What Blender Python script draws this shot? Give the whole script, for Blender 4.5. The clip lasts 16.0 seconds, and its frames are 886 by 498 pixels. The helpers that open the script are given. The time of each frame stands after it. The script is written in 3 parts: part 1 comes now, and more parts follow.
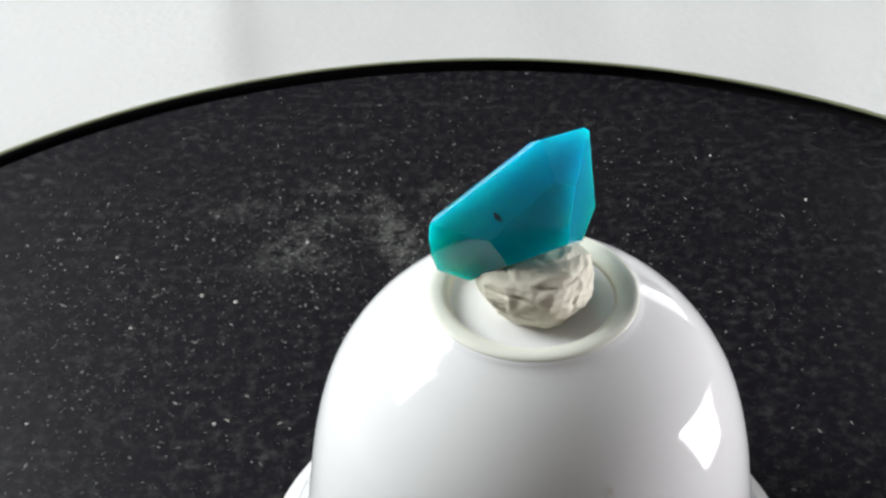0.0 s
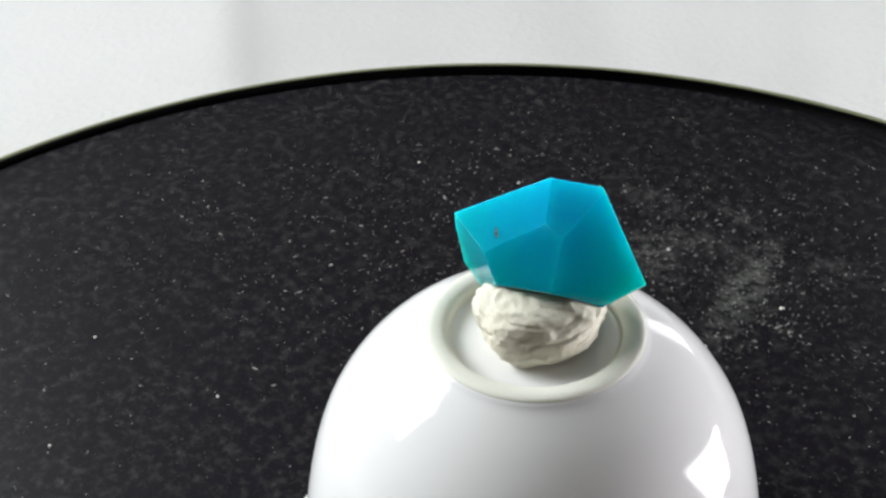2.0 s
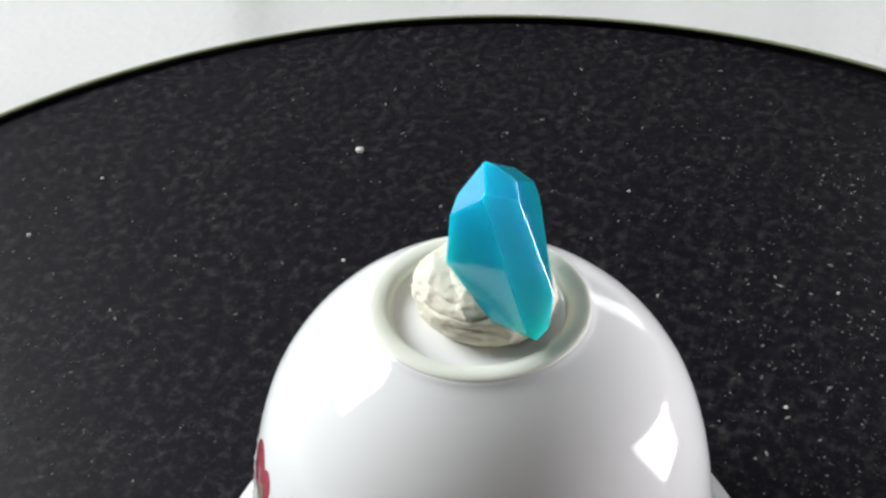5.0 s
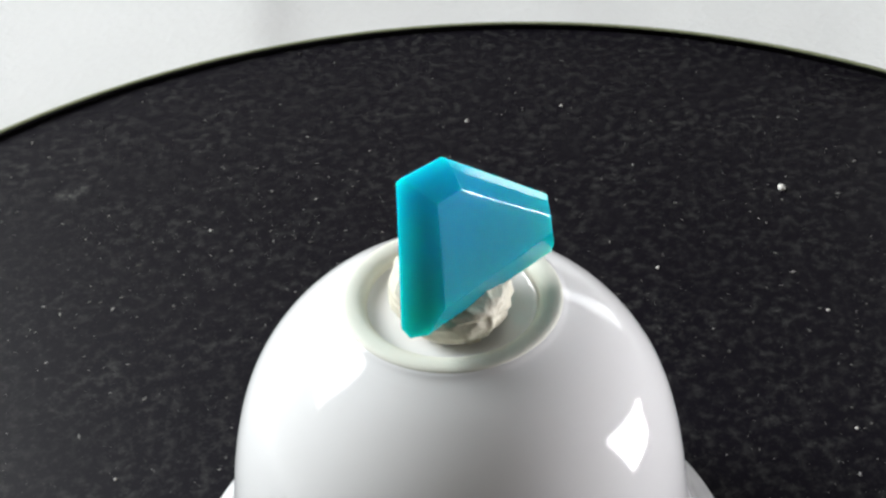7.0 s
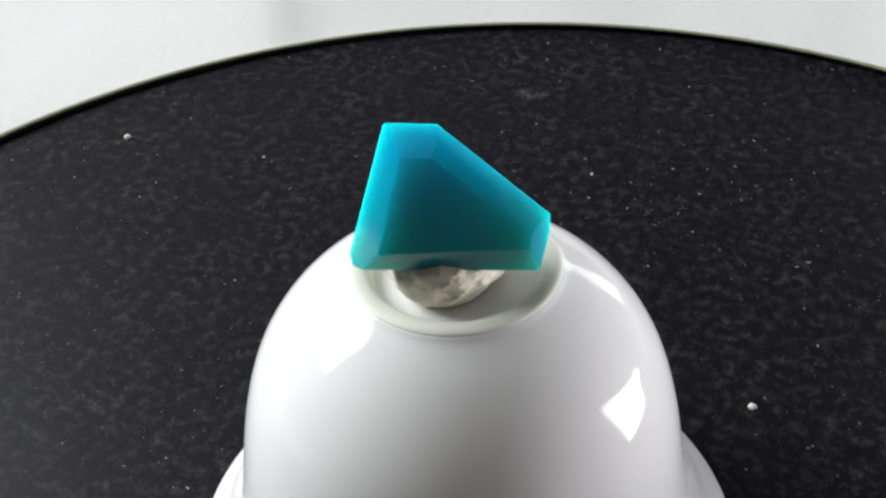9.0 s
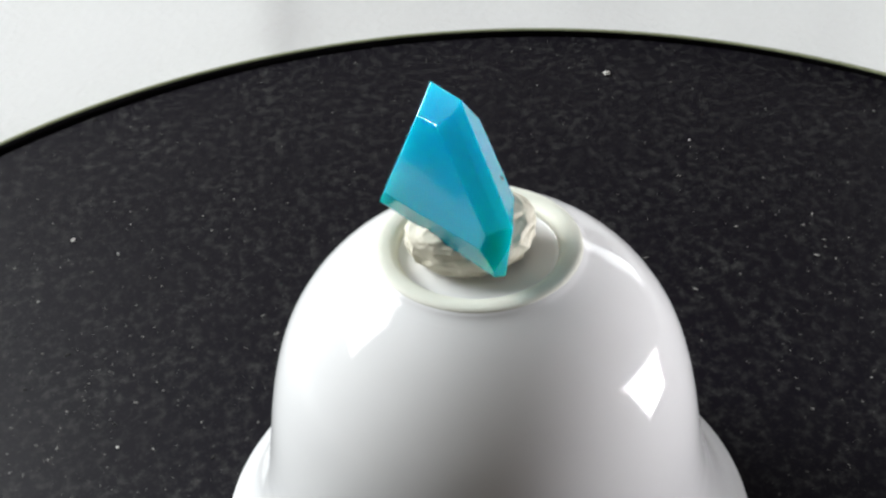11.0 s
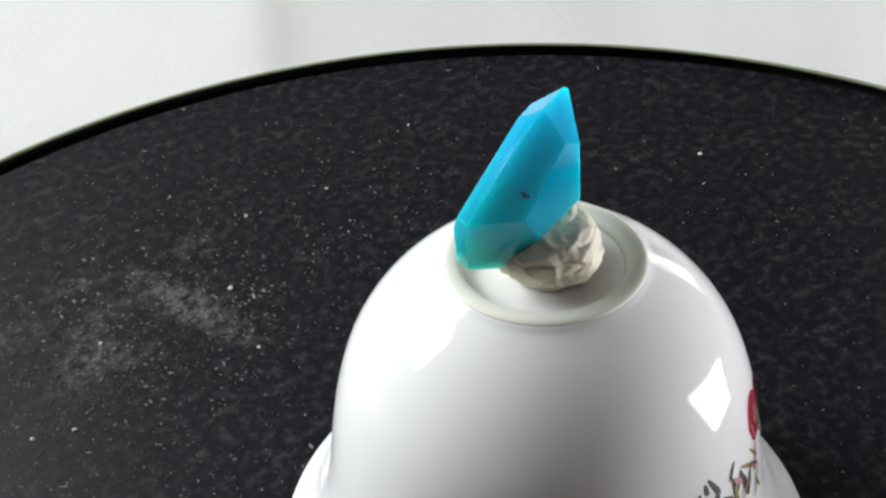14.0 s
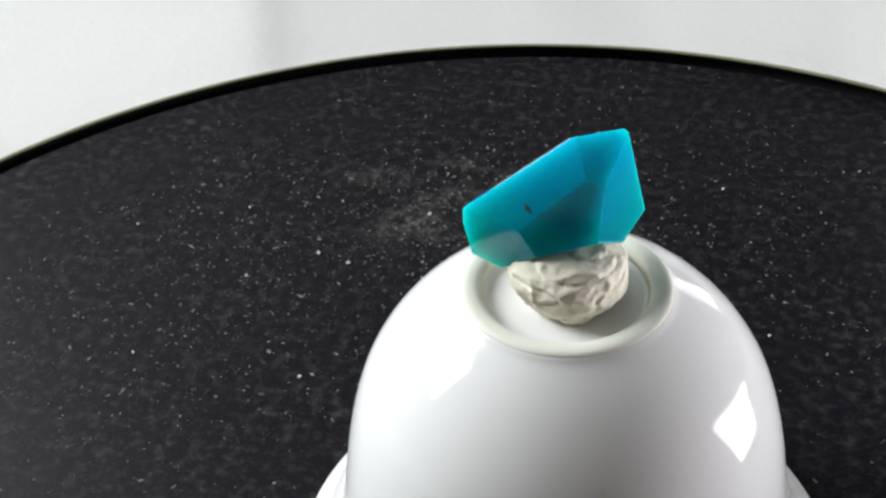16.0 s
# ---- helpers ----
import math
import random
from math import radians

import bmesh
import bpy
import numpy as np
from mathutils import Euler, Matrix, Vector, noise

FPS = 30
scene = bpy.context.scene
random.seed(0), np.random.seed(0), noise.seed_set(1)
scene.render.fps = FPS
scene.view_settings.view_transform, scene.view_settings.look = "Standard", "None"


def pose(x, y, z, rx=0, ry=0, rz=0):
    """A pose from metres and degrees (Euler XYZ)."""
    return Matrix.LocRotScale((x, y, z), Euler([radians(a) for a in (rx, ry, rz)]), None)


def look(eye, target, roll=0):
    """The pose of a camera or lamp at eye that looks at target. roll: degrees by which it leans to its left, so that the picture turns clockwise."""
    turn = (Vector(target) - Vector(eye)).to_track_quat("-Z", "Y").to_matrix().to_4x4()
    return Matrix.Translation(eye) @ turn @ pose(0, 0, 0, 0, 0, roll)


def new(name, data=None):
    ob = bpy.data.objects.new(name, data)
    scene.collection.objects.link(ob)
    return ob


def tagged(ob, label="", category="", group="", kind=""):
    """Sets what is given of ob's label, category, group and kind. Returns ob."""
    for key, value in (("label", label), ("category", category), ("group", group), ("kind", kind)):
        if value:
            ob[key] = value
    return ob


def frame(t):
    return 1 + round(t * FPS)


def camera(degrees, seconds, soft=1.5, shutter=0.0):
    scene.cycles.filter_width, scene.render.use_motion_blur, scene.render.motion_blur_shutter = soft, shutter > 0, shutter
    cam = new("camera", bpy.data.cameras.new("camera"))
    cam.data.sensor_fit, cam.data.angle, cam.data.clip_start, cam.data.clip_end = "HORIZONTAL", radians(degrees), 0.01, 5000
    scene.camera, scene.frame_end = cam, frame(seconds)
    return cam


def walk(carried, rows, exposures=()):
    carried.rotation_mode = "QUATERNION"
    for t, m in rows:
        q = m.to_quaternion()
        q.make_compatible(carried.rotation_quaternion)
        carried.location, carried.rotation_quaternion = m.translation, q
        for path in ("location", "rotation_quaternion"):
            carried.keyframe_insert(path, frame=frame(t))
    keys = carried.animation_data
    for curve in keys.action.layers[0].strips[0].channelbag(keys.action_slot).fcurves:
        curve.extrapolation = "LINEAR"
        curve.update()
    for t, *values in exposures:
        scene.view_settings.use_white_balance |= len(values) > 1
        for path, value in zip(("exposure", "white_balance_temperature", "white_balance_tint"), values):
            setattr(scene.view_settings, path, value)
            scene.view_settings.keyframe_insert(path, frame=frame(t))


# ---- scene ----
cam = camera(37.42, 16.0, soft=2.7)

# seconds, place, pitch, yaw and roll of the camera over the table
PATH = [
    (0, 0.00085, -0.12260, 0.93020, -36.693, 2.030, -1.790),
    (0.5, 0.00075, -0.12260, 0.93020, -36.703, 2.090, -2.110),
    (1, 0.00075, -0.12250, 0.93010, -36.673, 2.320, -2.100),
    (1.5, 0.00075, -0.12220, 0.92990, -36.473, 2.070, -2.010),
    (2, 0.00085, -0.12250, 0.92970, -36.393, 2.160, -1.760),
    (2.5, 0.00095, -0.12260, 0.92950, -36.803, 2.000, -2.020),
    (3, 0.00095, -0.12260, 0.92920, -37.863, 2.220, -1.960),
    (3.5, 0.00085, -0.12280, 0.92920, -38.323, 2.240, -2.040),
    (4, 0.00085, -0.12280, 0.92940, -38.473, 2.270, -1.900),
    (6.5, 0.00095, -0.12220, 0.92950, -38.193, 3.620, -2.800),
    (7, 0.00095, -0.12230, 0.92970, -38.123, 3.750, -2.760),
    (7.5, 0.00085, -0.12250, 0.92970, -37.983, 3.690, -2.740),
    (8, 0.00065, -0.12280, 0.93000, -38.013, 4.180, -2.660),
    (8.5, 0.00055, -0.12290, 0.93020, -38.063, 4.030, -2.930),
    (9, 0.00035, -0.12290, 0.93010, -38.113, 4.300, -2.720),
    (11.5, 0.00045, -0.12330, 0.93060, -37.753, 4.150, -3.180),
    (12, 0.00055, -0.12350, 0.93070, -37.593, 4.190, -3.290),
    (12.5, 0.00045, -0.12370, 0.93070, -37.393, 3.870, -3.160),
    (13, 0.00055, -0.12370, 0.93080, -37.333, 3.900, -3.190),
    (13.5, 0.00055, -0.12370, 0.93090, -37.303, 3.840, -3.410),
    (14, 0.00055, -0.12370, 0.93110, -37.273, 3.880, -3.360),
    (14.5, 0.00045, -0.12400, 0.93110, -37.163, 3.850, -3.280),
    (15, 0.00065, -0.12390, 0.93120, -37.143, 3.900, -3.230),
    (15.5, 0.00065, -0.12390, 0.93130, -37.173, 3.840, -3.200),
    (16, 0.00095, -0.12360, 0.93160, -37.333, 3.740, -3.340),
]
walk(cam, [(t, pose(x, y, z, 90 + pitch, 0, yaw) @ pose(0, 0, 0, 0, 0, roll)) for t, x, y, z, pitch, yaw, roll in PATH])

# seconds and degrees of the turntable, clockwise from above
SPIN = [
    (0, -0.10), (0.5, -11.53), (1, -23.29), (1.5, -34.66), (2, -46.62),
    (2.5, -58.09), (3, -69.89), (3.5, -81.19), (4, -93.01), (6.5, -151.08),
    (7, -162.85), (7.5, -174.31), (8, -185.99), (8.5, -197.57), (9, -209.02),
    (11.5, -267.24), (12, -279.14), (12.5, -290.30), (13, -302.31), (13.5, -313.68),
    (14, -325.61), (14.5, -336.71), (15, -348.82), (15.5, -360.02), (16, -372.16),
]
TOP = 0.78             # height of the platter's surface
R = 0.15               # radius of the turntable
CUP = (0.00713, 0.00279)   # the cup's axis on the platter
SPECK = (0.00285, 0.00055, 0.06284)
GEM_AT = (0.00661, 0.00568, 0.06124)
# the cuts of the stone: outward normal and distance from its middle
GEM_CUTS = [
    (0.146, -0.182, 0.972, 0.01086),
    (0.367, -0.729, 0.578, 0.00730),
    (-0.259, 0.491, 0.832, 0.00702),
    (-0.612, 0.377, 0.695, 0.00575),
    (-0.160, -0.868, 0.470, 0.00573),
    (-0.619, 0.239, 0.749, 0.00624),
    (-0.934, -0.306, -0.184, 0.01266),
    (-0.276, -0.952, -0.132, 0.00737),
    (-0.969, 0.221, 0.108, 0.01036),
    (-0.142, 0.295, -0.945, 0.00736),
    (0.333, -0.599, -0.728, 0.00631),
    (-0.488, 0.831, -0.267, 0.00563),
    (0.756, -0.098, -0.648, 0.00951),
    (0.581, -0.049, -0.812, 0.01003),
    (0.347, 0.869, 0.354, 0.00723),
    (0.942, -0.334, -0.022, 0.00602),
    (0.350, 0.852, 0.390, 0.00694),
    (0.185, -0.975, 0.123, 0.00517),
    (-0.460, 0.827, 0.324, 0.00377),
]

# ---- light ----
world = bpy.data.worlds.new("world")
scene.world = world
world.use_nodes = True
wn, wl = world.node_tree.nodes, world.node_tree.links
sky = wn.new("ShaderNodeTexSky")
sky.sky_type, sky.sun_disc = "NISHITA", False
sky.sun_elevation, sky.sun_rotation = radians(42), radians(-60)
wn["Background"].inputs["Strength"].default_value = 0.10
wl.new(sky.outputs["Color"], wn["Background"].inputs["Color"])


def area(name, eye, target, wide, high, watts, colour=(1, 1, 1), roll=0):
    data = bpy.data.lights.new(name, "AREA")
    data.shape, data.size, data.size_y = "RECTANGLE", wide, high
    data.energy, data.color = watts, colour
    ob = new(name, data)
    ob.matrix_world = look(eye, target, roll)
    return ob


# daylight in the three window openings of the room
area("daylight_west", (-1.66, 0.78, 1.91), (0, 0.78, 1.91), 1.56, 0.92, 96, (0.94, 0.98, 1.0))
area("daylight_east", (1.46, 0.15, 0.605), (0, 0.15, 0.605), 0.92, 0.56, 46, (0.97, 0.955, 1.0), -24.5)
area("daylight_north", (1.28, 1.69, 0.85), (1.28, 0, 0.85), 0.34, 0.68, 3.2, (0.95, 0.97, 1.0))
scene.view_settings.exposure = 0.0


# ---- materials ----
def material(name):
    m = bpy.data.materials.new(name)
    m.use_nodes = True
    return m, m.node_tree.nodes, m.node_tree.links, m.node_tree.nodes["Principled BSDF"]


def surface(name, low, high, scale=40.0, rough=(0.4, 0.6), bump=0.1, fine=400.0, depth=0.001, coat=0.0):
    """Two scales of variation in colour and gloss, and a fine relief."""
    m, n, l, b = material(name)
    at = n.new("ShaderNodeTexCoord")
    big, small = n.new("ShaderNodeTexNoise"), n.new("ShaderNodeTexNoise")
    big.inputs["Scale"].default_value, small.inputs["Scale"].default_value = scale, fine
    big.inputs["Detail"].default_value = small.inputs["Detail"].default_value = 5
    for k in (big, small):
        l.new(at.outputs["Object"], k.inputs["Vector"])
    mix = n.new("ShaderNodeMix")
    mix.data_type = "RGBA"
    mix.inputs["A"].default_value, mix.inputs["B"].default_value = (*low, 1), (*high, 1)
    add = n.new("ShaderNodeMath")
    add.operation = "MULTIPLY_ADD"
    add.inputs[1].default_value = 0.35
    l.new(small.outputs["Fac"], add.inputs[0])
    sub = n.new("ShaderNodeMath")
    sub.operation = "MULTIPLY"
    sub.inputs[1].default_value = 0.65
    l.new(big.outputs["Fac"], sub.inputs[0])
    l.new(sub.outputs[0], add.inputs[2])
    l.new(add.outputs[0], mix.inputs["Factor"])
    l.new(mix.outputs["Result"], b.inputs["Base Color"])
    r = n.new("ShaderNodeMapRange")
    r.inputs["To Min"].default_value, r.inputs["To Max"].default_value = rough
    l.new(big.outputs["Fac"], r.inputs["Value"])
    l.new(r.outputs["Result"], b.inputs["Roughness"])
    bm = n.new("ShaderNodeBump")
    bm.inputs["Strength"].default_value, bm.inputs["Distance"].default_value = bump, depth
    l.new(small.outputs["Fac"], bm.inputs["Height"])
    l.new(bm.outputs["Normal"], b.inputs["Normal"])
    b.inputs["Coat Weight"].default_value = coat
    b.inputs["Coat Roughness"].default_value = 0.06
    return m


def cloth_material():
    """White cotton with a fine uneven nap."""
    m = surface("white_cotton", (0.60, 0.595, 0.58), (0.72, 0.72, 0.71), 11, (0.85, 0.95), 0.5, 480, 0.0007)
    b = m.node_tree.nodes["Principled BSDF"]
    b.inputs["Sheen Weight"].default_value = 0.2
    return m


def dusty_black():
    """Black platter under an uneven film of pale dust."""
    m, n, l, b = material("dusty_black_plastic")
    at = n.new("ShaderNodeTexCoord")
    # broad drifts, millimetre clumps, fine grain and grit of the dust
    cloud, clump, grain, spots = (n.new("ShaderNodeTexNoise") for _ in range(4))
    for k, scale, detail, rough in ((cloud, 70, 6, 0.6), (clump, 430, 7, 0.72), (grain, 2600, 4, 0.6), (spots, 1250, 9, 0.6)):
        k.inputs["Scale"].default_value, k.inputs["Detail"].default_value, k.inputs["Roughness"].default_value = scale, detail, rough
        l.new(at.outputs["Object"], k.inputs["Vector"])
    lift = n.new("ShaderNodeMapRange")
    lift.inputs["From Min"].default_value, lift.inputs["From Max"].default_value = 0.30, 0.72
    lift.inputs["To Min"].default_value = 0.25
    l.new(cloud.outputs["Fac"], lift.inputs["Value"])
    patch = n.new("ShaderNodeMapRange")
    patch.inputs["From Min"].default_value, patch.inputs["From Max"].default_value = 0.485, 0.82
    patch.inputs["To Max"].default_value = 0.92
    l.new(clump.outputs["Fac"], patch.inputs["Value"])
    fleck = n.new("ShaderNodeMapRange")
    fleck.inputs["From Min"].default_value, fleck.inputs["From Max"].default_value = 0.58, 1.02
    l.new(spots.outputs["Fac"], fleck.inputs["Value"])
    grit = n.new("ShaderNodeMapRange")
    grit.inputs["From Min"].default_value, grit.inputs["From Max"].default_value = 0.46, 0.68
    grit.inputs["To Min"].default_value = 0.3
    l.new(spots.outputs["Fac"], grit.inputs["Value"])
    film = n.new("ShaderNodeMath")
    film.operation = "MULTIPLY"
    l.new(lift.outputs["Result"], film.inputs[0])
    l.new(patch.outputs["Result"], film.inputs[1])
    # powder lies in ragged clumps
    ragged, tuft = n.new("ShaderNodeMath"), n.new("ShaderNodeMapRange")
    tuft.inputs["From Min"].default_value, tuft.inputs["From Max"].default_value = 0.40, 0.70
    l.new(clump.outputs["Fac"], tuft.inputs["Value"])
    ragged.operation = "MULTIPLY"
    l.new(grit.outputs["Result"], ragged.inputs[0])
    l.new(tuft.outputs["Result"], ragged.inputs[1])
    # smears where powder was wiped: centre, half length, half width, turn
    for r, az, long, wide, turn, strength in ((0.553, 100.8, 0.0215, 0.0048, 108, 2.1), (0.56, 100.4, 0.012, 0.009, 108, 0.5), (0.575, 115, 0.013, 0.008, 60, 1.0),
                                              (0.545, 112, 0.009, 0.005, 150, 0.8), (0.62, 108, 0.010, 0.006, 20, 0.7), (0.69, 117, 0.012, 0.005, 10, 0.7),
                                              (0.70, 107, 0.008, 0.004, 170, 0.8), (0.66, 94, 0.007, 0.005, 30, 0.6), (0.816, -62.3, 0.005, 0.0028, 30, 1.1)):
        place = n.new("ShaderNodeMapping")
        place.vector_type = "TEXTURE"
        place.inputs["Location"].default_value = (r * R * math.cos(radians(az)), r * R * math.sin(radians(az)), 0)
        place.inputs["Rotation"].default_value = (0, 0, radians(turn))
        place.inputs["Scale"].default_value = (long, wide, 0.05)
        l.new(at.outputs["Object"], place.inputs["Vector"])
        ball = n.new("ShaderNodeTexGradient")
        ball.gradient_type = "SPHERICAL"
        l.new(place.outputs["Vector"], ball.inputs["Vector"])
        thin = n.new("ShaderNodeMath")
        thin.operation = "MULTIPLY"
        l.new(ball.outputs["Fac"], thin.inputs[0])
        l.new(ragged.outputs[0], thin.inputs[1])
        total = n.new("ShaderNodeMath")
        total.operation = "MULTIPLY_ADD"
        total.inputs[1].default_value = 2.1 * strength
        l.new(thin.outputs[0], total.inputs[0])
        l.new(film.outputs[0], total.inputs[2])
        film = total
    both = n.new("ShaderNodeMath")
    both.operation = "ADD"
    both.use_clamp = True
    l.new(film.outputs[0], both.inputs[0])
    l.new(fleck.outputs["Result"], both.inputs[1])
    mix = n.new("ShaderNodeMix")
    mix.data_type = "RGBA"
    mix.inputs["A"].default_value, mix.inputs["B"].default_value = (0.0052, 0.0042, 0.0070, 1), (0.088, 0.089, 0.083, 1)
    l.new(both.outputs[0], mix.inputs["Factor"])
    l.new(mix.outputs["Result"], b.inputs["Base Color"])
    rough = n.new("ShaderNodeMapRange")
    rough.inputs["To Min"].default_value, rough.inputs["To Max"].default_value = 0.5, 0.7
    l.new(both.outputs[0], rough.inputs["Value"])
    l.new(rough.outputs["Result"], b.inputs["Roughness"])
    bump = n.new("ShaderNodeBump")
    bump.inputs["Strength"].default_value, bump.inputs["Distance"].default_value = 0.15, 0.00012
    l.new(grain.outputs["Fac"], bump.inputs["Height"])
    l.new(bump.outputs["Normal"], b.inputs["Normal"])
    b.inputs["Specular IOR Level"].default_value = 0.085
    return m


def stone_material():
    """Translucent teal stone, polished."""
    m, n, l, b = material("teal_stone")
    at = n.new("ShaderNodeTexCoord")
    cloud = n.new("ShaderNodeTexNoise")
    cloud.inputs["Scale"].default_value, cloud.inputs["Detail"].default_value = 90, 4
    l.new(at.outputs["Object"], cloud.inputs["Vector"])
    mix = n.new("ShaderNodeMix")
    mix.data_type = "RGBA"
    mix.inputs["A"].default_value, mix.inputs["B"].default_value = (0.0, 0.30, 0.305, 1), (0.0, 0.335, 0.60, 1)
    # greener towards the foot, bluer towards the tip
    axis, zone = n.new("ShaderNodeSeparateXYZ"), n.new("ShaderNodeMapRange")
    l.new(at.outputs["Object"], axis.inputs[0])
    zone.inputs["From Min"].default_value, zone.inputs["From Max"].default_value = -0.006, 0.013
    blend = n.new("ShaderNodeMath")
    blend.operation, blend.inputs[1].default_value = "MULTIPLY_ADD", 0.006
    l.new(cloud.outputs["Fac"], blend.inputs[0])
    l.new(axis.outputs["Z"], blend.inputs[2])
    l.new(blend.outputs[0], zone.inputs["Value"])
    l.new(zone.outputs["Result"], mix.inputs["Factor"])
    # hand-polished faces are not quite flat
    wave, uneven = n.new("ShaderNodeTexNoise"), n.new("ShaderNodeBump")
    wave.inputs["Scale"].default_value, wave.inputs["Detail"].default_value = 110, 1
    uneven.inputs["Strength"].default_value, uneven.inputs["Distance"].default_value = 1.0, 0.00005
    l.new(at.outputs["Object"], wave.inputs["Vector"])
    l.new(wave.outputs["Fac"], uneven.inputs["Height"])
    l.new(uneven.outputs["Normal"], b.inputs["Normal"])
    l.new(mix.outputs["Result"], b.inputs["Base Color"])
    b.inputs["Roughness"].default_value = 0.06
    b.inputs["IOR"].default_value = 1.54
    b.inputs["Specular IOR Level"].default_value = 0.5
    b.inputs["Subsurface Weight"].default_value = 1.0
    b.inputs["Subsurface Radius"].default_value = (0.04, 1.0, 0.66)
    b.inputs["Subsurface Scale"].default_value = 0.013
    return m


WHITE = surface("white_porcelain", (0.80, 0.80, 0.79), (0.84, 0.84, 0.84), 18, (0.06, 0.12), 0.03, 260, 0.0003, coat=0.05)
WHITE.node_tree.nodes["Principled BSDF"].inputs["Specular IOR Level"].default_value = 0.24
RAW = surface("unglazed_clay", (0.75, 0.75, 0.64), (0.83, 0.83, 0.75), 120, (0.55, 0.8), 0.3, 1500, 0.0002)
PUTTY = surface("putty", (0.62, 0.585, 0.46), (0.82, 0.78, 0.65), 140, (0.55, 0.75), 0.5, 900, 0.0004)
CLOTH = cloth_material()
PLATTER = dusty_black()
RIM = surface("black_rim", (0.010, 0.010, 0.011), (0.018, 0.017, 0.018), 60, (0.5, 0.65), 0.1, 900, 0.0002)
RIM.node_tree.nodes["Principled BSDF"].inputs["Specular IOR Level"].default_value = 0.12
EDGE = surface("grey_green_edge", (0.15, 0.165, 0.085), (0.24, 0.255, 0.15), 60, (0.25, 0.4), 0.1, 900, 0.0002)
STONE = stone_material()
PALE_WALL = surface("pale_wall_paint", (0.22, 0.215, 0.22), (0.28, 0.275, 0.28), 3, (0.8, 0.9), 0.2, 90, 0.002)
WALL = surface("wall_paint", (0.13, 0.125, 0.12), (0.18, 0.172, 0.16), 3, (0.8, 0.9), 0.2, 90, 0.002)
FLOOR = surface("floor_boards", (0.12, 0.08, 0.05), (0.22, 0.15, 0.09), 4, (0.4, 0.6), 0.2, 60, 0.002)
CEIL = surface("ceiling_paint", (0.13, 0.125, 0.12), (0.18, 0.172, 0.16), 3, (0.8, 0.9), 0.2, 90, 0.002)
DARK_WALL = surface("dark_brown_wall", (0.060, 0.038, 0.022), (0.10, 0.066, 0.040), 3, (0.5, 0.7), 0.2, 90, 0.002)
WOOD = surface("table_wood", (0.10, 0.055, 0.03), (0.20, 0.12, 0.065), 14, (0.35, 0.5), 0.2, 120, 0.001)
FRAME = surface("window_paint", (0.74, 0.74, 0.72), (0.80, 0.80, 0.79), 10, (0.35, 0.5), 0.1, 200, 0.001)
CRUMB = surface("pale_crumb", (0.58, 0.56, 0.51), (0.82, 0.80, 0.76), 900, (0.6, 0.8), 0.3, 3000, 0.0002)
DUST, dn, dl, db = material("dust")
pick, tone = dn.new("ShaderNodeNewGeometry"), dn.new("ShaderNodeValToRGB")
tone.color_ramp.elements[0].color, tone.color_ramp.elements[1].color = (0.030, 0.029, 0.027, 1), (0.30, 0.296, 0.275, 1)
tone.color_ramp.elements[0].position, tone.color_ramp.elements[1].position = 0.36, 1.0
dl.new(pick.outputs["Random Per Island"], tone.inputs["Fac"])
dl.new(tone.outputs["Color"], db.inputs["Base Color"])
db.inputs["Roughness"].default_value = 0.8
RED = surface("crimson_enamel", (0.40, 0.006, 0.022), (0.56, 0.07, 0.11), 260, (0.08, 0.15), 0.05, 1500, 0.0001, coat=1.0)
DEEP = surface("deep_crimson_enamel", (0.29, 0.005, 0.016), (0.40, 0.03, 0.05), 260, (0.08, 0.15), 0.05, 1500, 0.0001, coat=1.0)
PINK = surface("pink_enamel", (0.62, 0.24, 0.30), (0.74, 0.48, 0.50), 260, (0.08, 0.15), 0.05, 1500, 0.0001, coat=1.0)
GREY = surface("dark_grey_enamel", (0.05, 0.05, 0.045), (0.20, 0.19, 0.17), 320, (0.08, 0.15), 0.05, 1500, 0.0001, coat=1.0)
GREEN = surface("pale_green_enamel", (0.22, 0.30, 0.14), (0.42, 0.48, 0.30), 320, (0.08, 0.15), 0.05, 1500, 0.0001, coat=1.0)
GOLD = surface("ochre_enamel", (0.36, 0.25, 0.08), (0.55, 0.44, 0.22), 320, (0.08, 0.15), 0.05, 1500, 0.0001, coat=1.0)
STAIN = surface("tan_glaze", (0.79, 0.74, 0.67), (0.82, 0.79, 0.75), 900, (0.08, 0.15), 0.05, 1500, 0.0001, coat=0.3)
SPOT = surface("dark_inclusion", (0.004, 0.03, 0.045), (0.01, 0.05, 0.07), 900, (0.4, 0.6), 0.1, 3000, 0.0001)


# ---- builders ----
def part(name, bm, mat, parent=None, label="", smooth=True):
    mesh = bpy.data.meshes.new(name)
    bm.normal_update()
    bm.to_mesh(mesh)
    bm.free()
    mesh.materials.append(mat)
    for f in mesh.polygons:
        f.use_smooth = smooth
    ob = new(name, mesh)
    if parent:
        ob.parent = parent
    return tagged(ob, label)


def box(bm, x0, y0, z0, x1, y1, z1):
    m = Matrix.LocRotScale(((x0 + x1) / 2, (y0 + y1) / 2, (z0 + z1) / 2), None, (x1 - x0, y1 - y0, z1 - z0))
    bmesh.ops.create_cube(bm, size=1, matrix=m)


